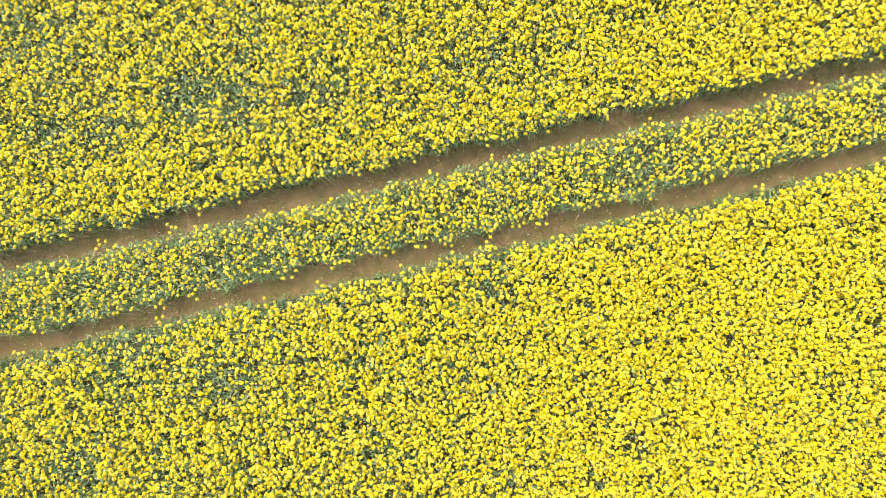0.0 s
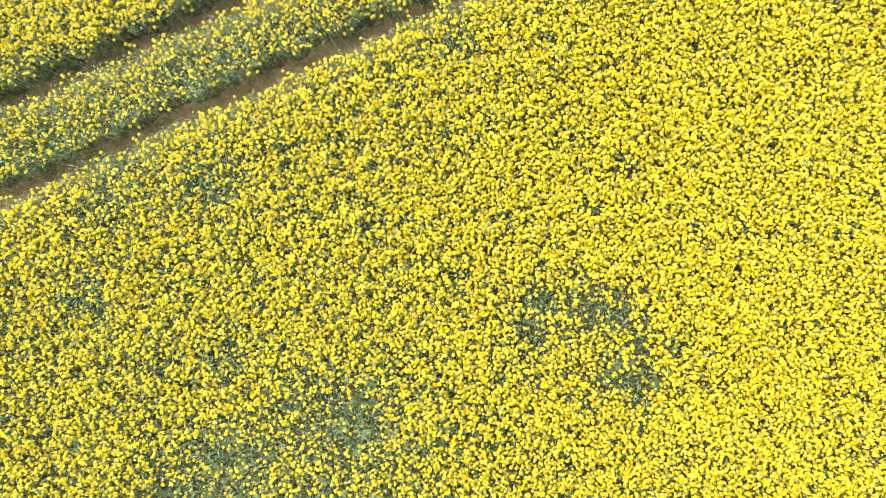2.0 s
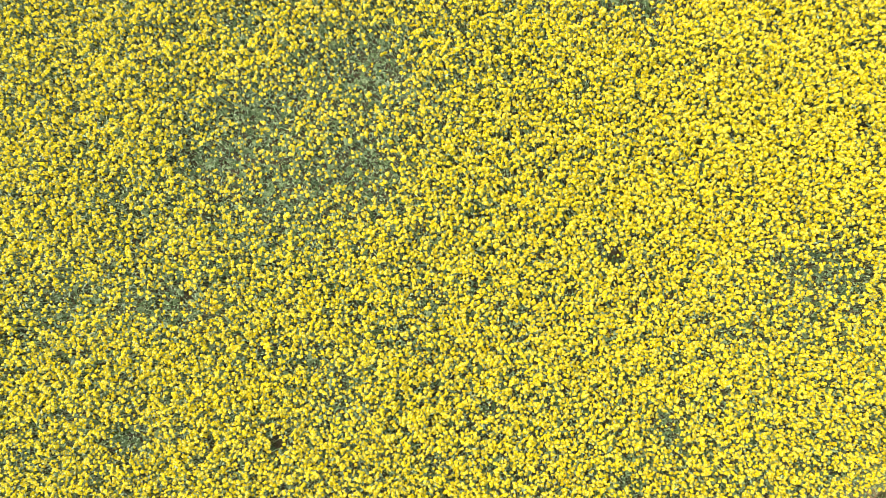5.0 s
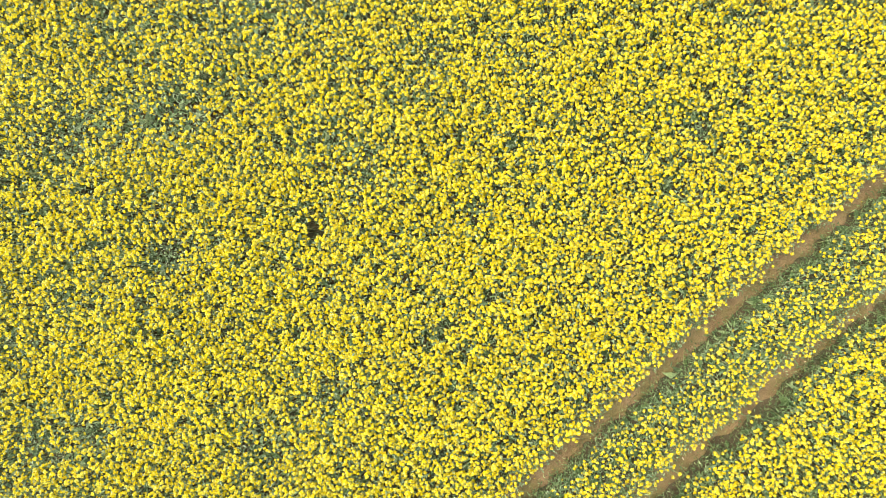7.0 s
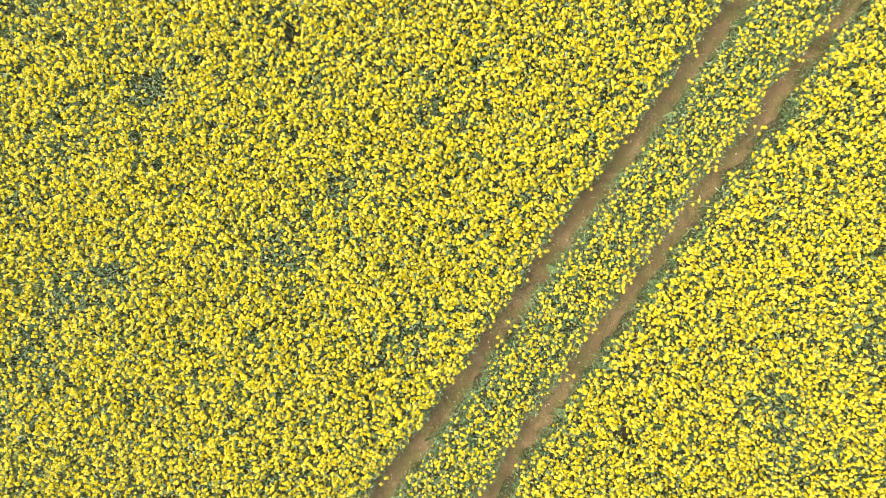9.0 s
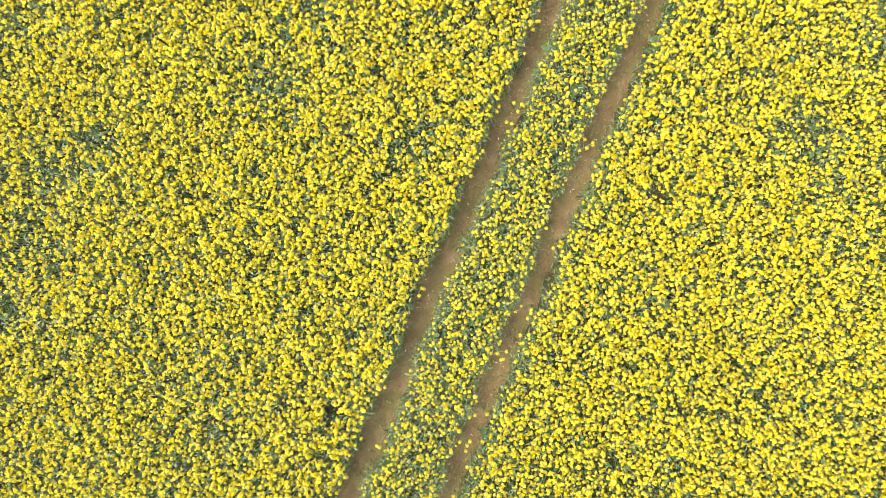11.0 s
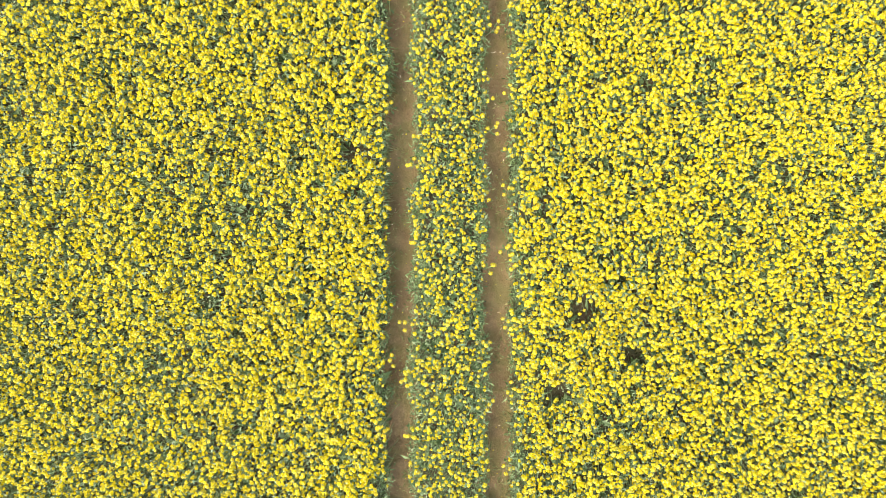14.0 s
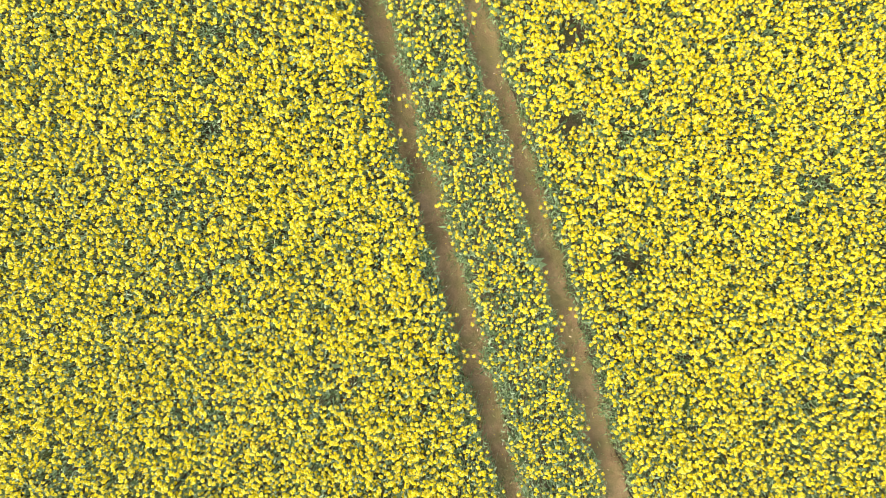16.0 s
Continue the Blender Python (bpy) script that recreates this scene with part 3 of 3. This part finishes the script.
OUTER = (-34.0, 22.0)
build_outer_crop()

# ---- litter on the tracks ----


def on_tracks(n, half):
    k = rng.integers(0, 4, n)
    x = np.where(k < 2, rng.uniform(-12.5, 13.5, n), rng.uniform(-25.5, 10.0, n))
    slope = np.where(k < 2, 0.28, 0.26)
    d = rng.normal(0, half, n)
    y = np.choose(k, [track_y(i, x) for i in range(4)]) + d * np.sqrt(1 + slope * slope)
    return x, y


def build_litter():
    """Short bits of dry straw and fallen petals, lying on the packed soil."""
    x, y = on_tracks(380, 0.14)
    n = len(x)
    z = ground_z(x, y) + 0.035
    blade = np.array([(-0.5, -0.14, 0.0), (0.5, -0.1, 0.08), (0.5, 0.1, 0.08), (-0.5, 0.14, 0.0)])
    v, f = spread(blade, np.array([[0, 1, 2, 3]]), np.stack([x, y, z], -1), rng.uniform(0, 6.28, n), rng.uniform(0.02, 0.06, n),
                  rng.normal(0, 0.15, n), rng.uniform(0, 6.28, n))
    tagged(new("straw_litter", quads_mesh("straw_litter", v, f, None, [STRAW])), "pale bits of dry straw on the bare tracks", "straw", kind="stuff")
    x, y = on_tracks(350, 0.17)
    n = len(x)
    petal = np.array([(-0.5, -0.5, 0.0), (0.5, -0.5, 0.1), (0.5, 0.5, 0.0), (-0.5, 0.5, 0.1)])
    v, f = spread(petal, np.array([[0, 1, 2, 3]]), np.stack([x, y, ground_z(x, y) + 0.035], -1), rng.uniform(0, 6.28, n), rng.uniform(0.008, 0.018, n),
                  rng.normal(0, 0.2, n), rng.uniform(0, 6.28, n))
    tagged(new("fallen_petals", quads_mesh("fallen_petals", v, f, None, [PETAL])), "yellow petals fallen on the bare soil", "petals", kind="stuff")


def build_weeds():
    """Low seedlings and grass along the edges and here and there in the tracks."""
    x, y = on_tracks(26000, 0.27)
    gap, strip = from_tracks(x, y)
    ok = rng.random(len(x)) < np.clip(0.16 + 0.5 * waves(x, y, 1.6, 31) + (gap + 0.25) * 1.1, 0.02, 1)
    x, y = x[ok], y[ok]
    n = len(x)
    blade = np.array([(0.0, -0.07, 0.0), (0.5, -0.13, 0.35), (0.5, 0.13, 0.35), (0.0, 0.07, 0.0), (1.0, -0.02, 0.45), (1.0, 0.02, 0.45)])
    v, f = spread(blade, np.array([[0, 1, 2, 3], [1, 4, 5, 2]]), np.stack([x, y, ground_z(x, y)], -1), rng.uniform(0, 6.28, n), rng.uniform(0.03, 0.11, n),
                  rng.normal(0, 0.3, n), rng.uniform(0, 6.28, n))
    tagged(new("track_weeds", quads_mesh("track_weeds", v, f, None, [WEED])), "low olive-green seedlings and grass in the wheel tracks", "weeds", kind="stuff")


build_litter()
build_weeds()

# ---- single plants that stand out along the tracks ----


def part(name, bm, material, parent, label=""):
    me = bpy.data.meshes.new(name)
    bm.to_mesh(me)
    bm.free()
    me.materials.append(material)
    ob = new(name, me)
    ob.parent = parent
    if label:
        tagged(ob, label)
    return ob


def tube(points, radii, sides=5):
    bm = bmesh.new()
    rings = []
    for p, r in zip(points, radii):
        rings.append([bm.verts.new((p[0] + r * math.cos(2 * math.pi * i / sides), p[1] + r * math.sin(2 * math.pi * i / sides), p[2])) for i in range(sides)])
    for a, b in zip(rings, rings[1:]):
        for i in range(sides):
            bm.faces.new((a[i], a[(i + 1) % sides], b[(i + 1) % sides], b[i]))
    return bm


def leaf_shape(base, heading, long, wide, droop):
    """A lobed leaf with a raised midrib, as strips along its length."""
    bm = bmesh.new()
    rows = []
    for t, w in ((0.0, 0.08), (0.18, 0.35), (0.32, 0.6), (0.42, 0.5), (0.62, 1.0), (0.82, 0.75), (1.0, 0.06)):
        out, z = long * t, long * (0.45 * t - droop * t * t)
        row = []
        for s in (-1, 0, 1):
            sx, sy = out, s * w * wide
            row.append(bm.verts.new((base[0] + sx * math.cos(heading) - sy * math.sin(heading), base[1] + sx * math.sin(heading) + sy * math.cos(heading),
                                     base[2] + z + (0.12 * wide * w if s else 0))))
        rows.append(row)
    for a, b in zip(rows, rows[1:]):
        for i in range(2):
            bm.faces.new((a[i], b[i], b[i + 1], a[i + 1]))
    return bm


def raceme(j):
    """Open flowers of four petals in rings round the shoot's tip."""
    bm = bmesh.new()
    for count, r, z, tilt in ((7, 0.034, -0.016, 0.8), (6, 0.024, -0.004, 0.55), (4, 0.012, 0.006, 0.3)):
        for i in range(count):
            a = 2 * math.pi * (i + j.uniform(-0.25, 0.25)) / count + z * 60
            t = tilt + j.uniform(-0.2, 0.2)
            out, side, up = Vector((math.cos(a), math.sin(a), 0)), Vector((-math.sin(a), math.cos(a), 0)), Vector((0, 0, 1))
            u, face = out * math.cos(t) - up * math.sin(t), out * math.sin(t) + up * math.cos(t)
            o = out * r * j.uniform(0.85, 1.15) + up * (z + j.uniform(-0.004, 0.004))
            for k in range(4):
                b = k * math.pi / 2 + 0.6
                d, e = u * math.cos(b) + side * math.sin(b), -u * math.sin(b) + side * math.cos(b)
                s = 0.0115
                bm.faces.new([bm.verts.new(o + q) for q in (face * 0, d * s * 0.8 - e * s * 0.55 + face * 0.003, d * s * 1.35 + face * 0.001, d * s * 0.8 + e * s * 0.55 + face * 0.003)])
    return bm


def bud_dome():
    bm = bmesh.new()
    bmesh.ops.create_icosphere(bm, subdivisions=1, radius=0.011, matrix=Matrix.Translation((0, 0, 0.012)))
    return bm


def rapeseed_plant(seed, text):
    j = random.Random(seed)
    plant = tagged(new("rapeseed_plant"), text, "rapeseed plant", "single plants along the tracks")
    high = j.uniform(0.84, 1.0)
    bend = (j.uniform(-0.06, 0.06), j.uniform(-0.06, 0.06))
    part("stem", tube([(0, 0, -0.04), (bend[0] * 0.3, bend[1] * 0.3, high * 0.5), (bend[0], bend[1], high)], (0.009, 0.007, 0.004)), STEM, plant)
    tips = [(bend[0], bend[1], high)]
    for i in range(3):
        a = 2.1 * i + j.uniform(-0.4, 0.4)
        r, h0, h1 = j.uniform(0.09, 0.15), high * j.uniform(0.45, 0.62), high - j.uniform(0.03, 0.15)
        tip = (r * math.cos(a), r * math.sin(a), h1)
        part("side_shoot", tube([(bend[0] * 0.4, bend[1] * 0.4, h0), (tip[0] * 0.7, tip[1] * 0.7, (h0 + h1) / 2), tip], (0.005, 0.004, 0.003), 4), STEM, plant)
        tips.append(tip)
    for i in range(6):
        a = 2.4 * i + j.uniform(-0.4, 0.4)
        low = i < 3
        part("leaf", leaf_shape((0.01 * math.cos(a), 0.01 * math.sin(a), high * (0.18 + 0.11 * i)), a, j.uniform(0.10, 0.15) if low else j.uniform(0.06, 0.10),
                                0.022 if low else 0.012, j.uniform(0.4, 0.8)), LEAF, plant)
    for tip in tips:
        head = part("flower_head", raceme(j), PETAL, plant, "yellow flower head")
        head.matrix_basis = pose(*tip, j.uniform(-14, 14), j.uniform(-14, 14), j.uniform(0, 360))
        part("bud", bud_dome(), BUD, head, "pale green bud tip")
    return plant


TEXTS = ["tall rapeseed plant with four yellow heads beside a wheel track", "rapeseed plant leaning over the bare wheel track",
         "leafy rapeseed plant in yellow bloom at the track edge", "slender rapeseed plant with small yellow heads by the track"]
first = [rapeseed_plant(300 + i, t) for i, t in enumerate(TEXTS)]
spots = []
j = random.Random(17)
for k in range(4):
    x0, x1 = (-9.5, 12.3) if k < 2 else (-24.5, 8.0)
    for side in (-1, 1):
        for i in range(28):
            x = x0 + (x1 - x0) * (i + j.uniform(0.1, 0.9)) / 28
            y = float(track_y(k, x)) + side * (TRACK_HALF + j.uniform(-0.02, 0.14)) * 1.04
            spots.append((x, y, side))
for i, (x, y, side) in enumerate(spots):
    m = pose(x, y, 0, side * j.uniform(0, 11), j.uniform(-5, 5), j.uniform(0, 360))
    if i < 4:
        first[i].matrix_basis = m
    else:
        copy_thing(first[i % 4], m)
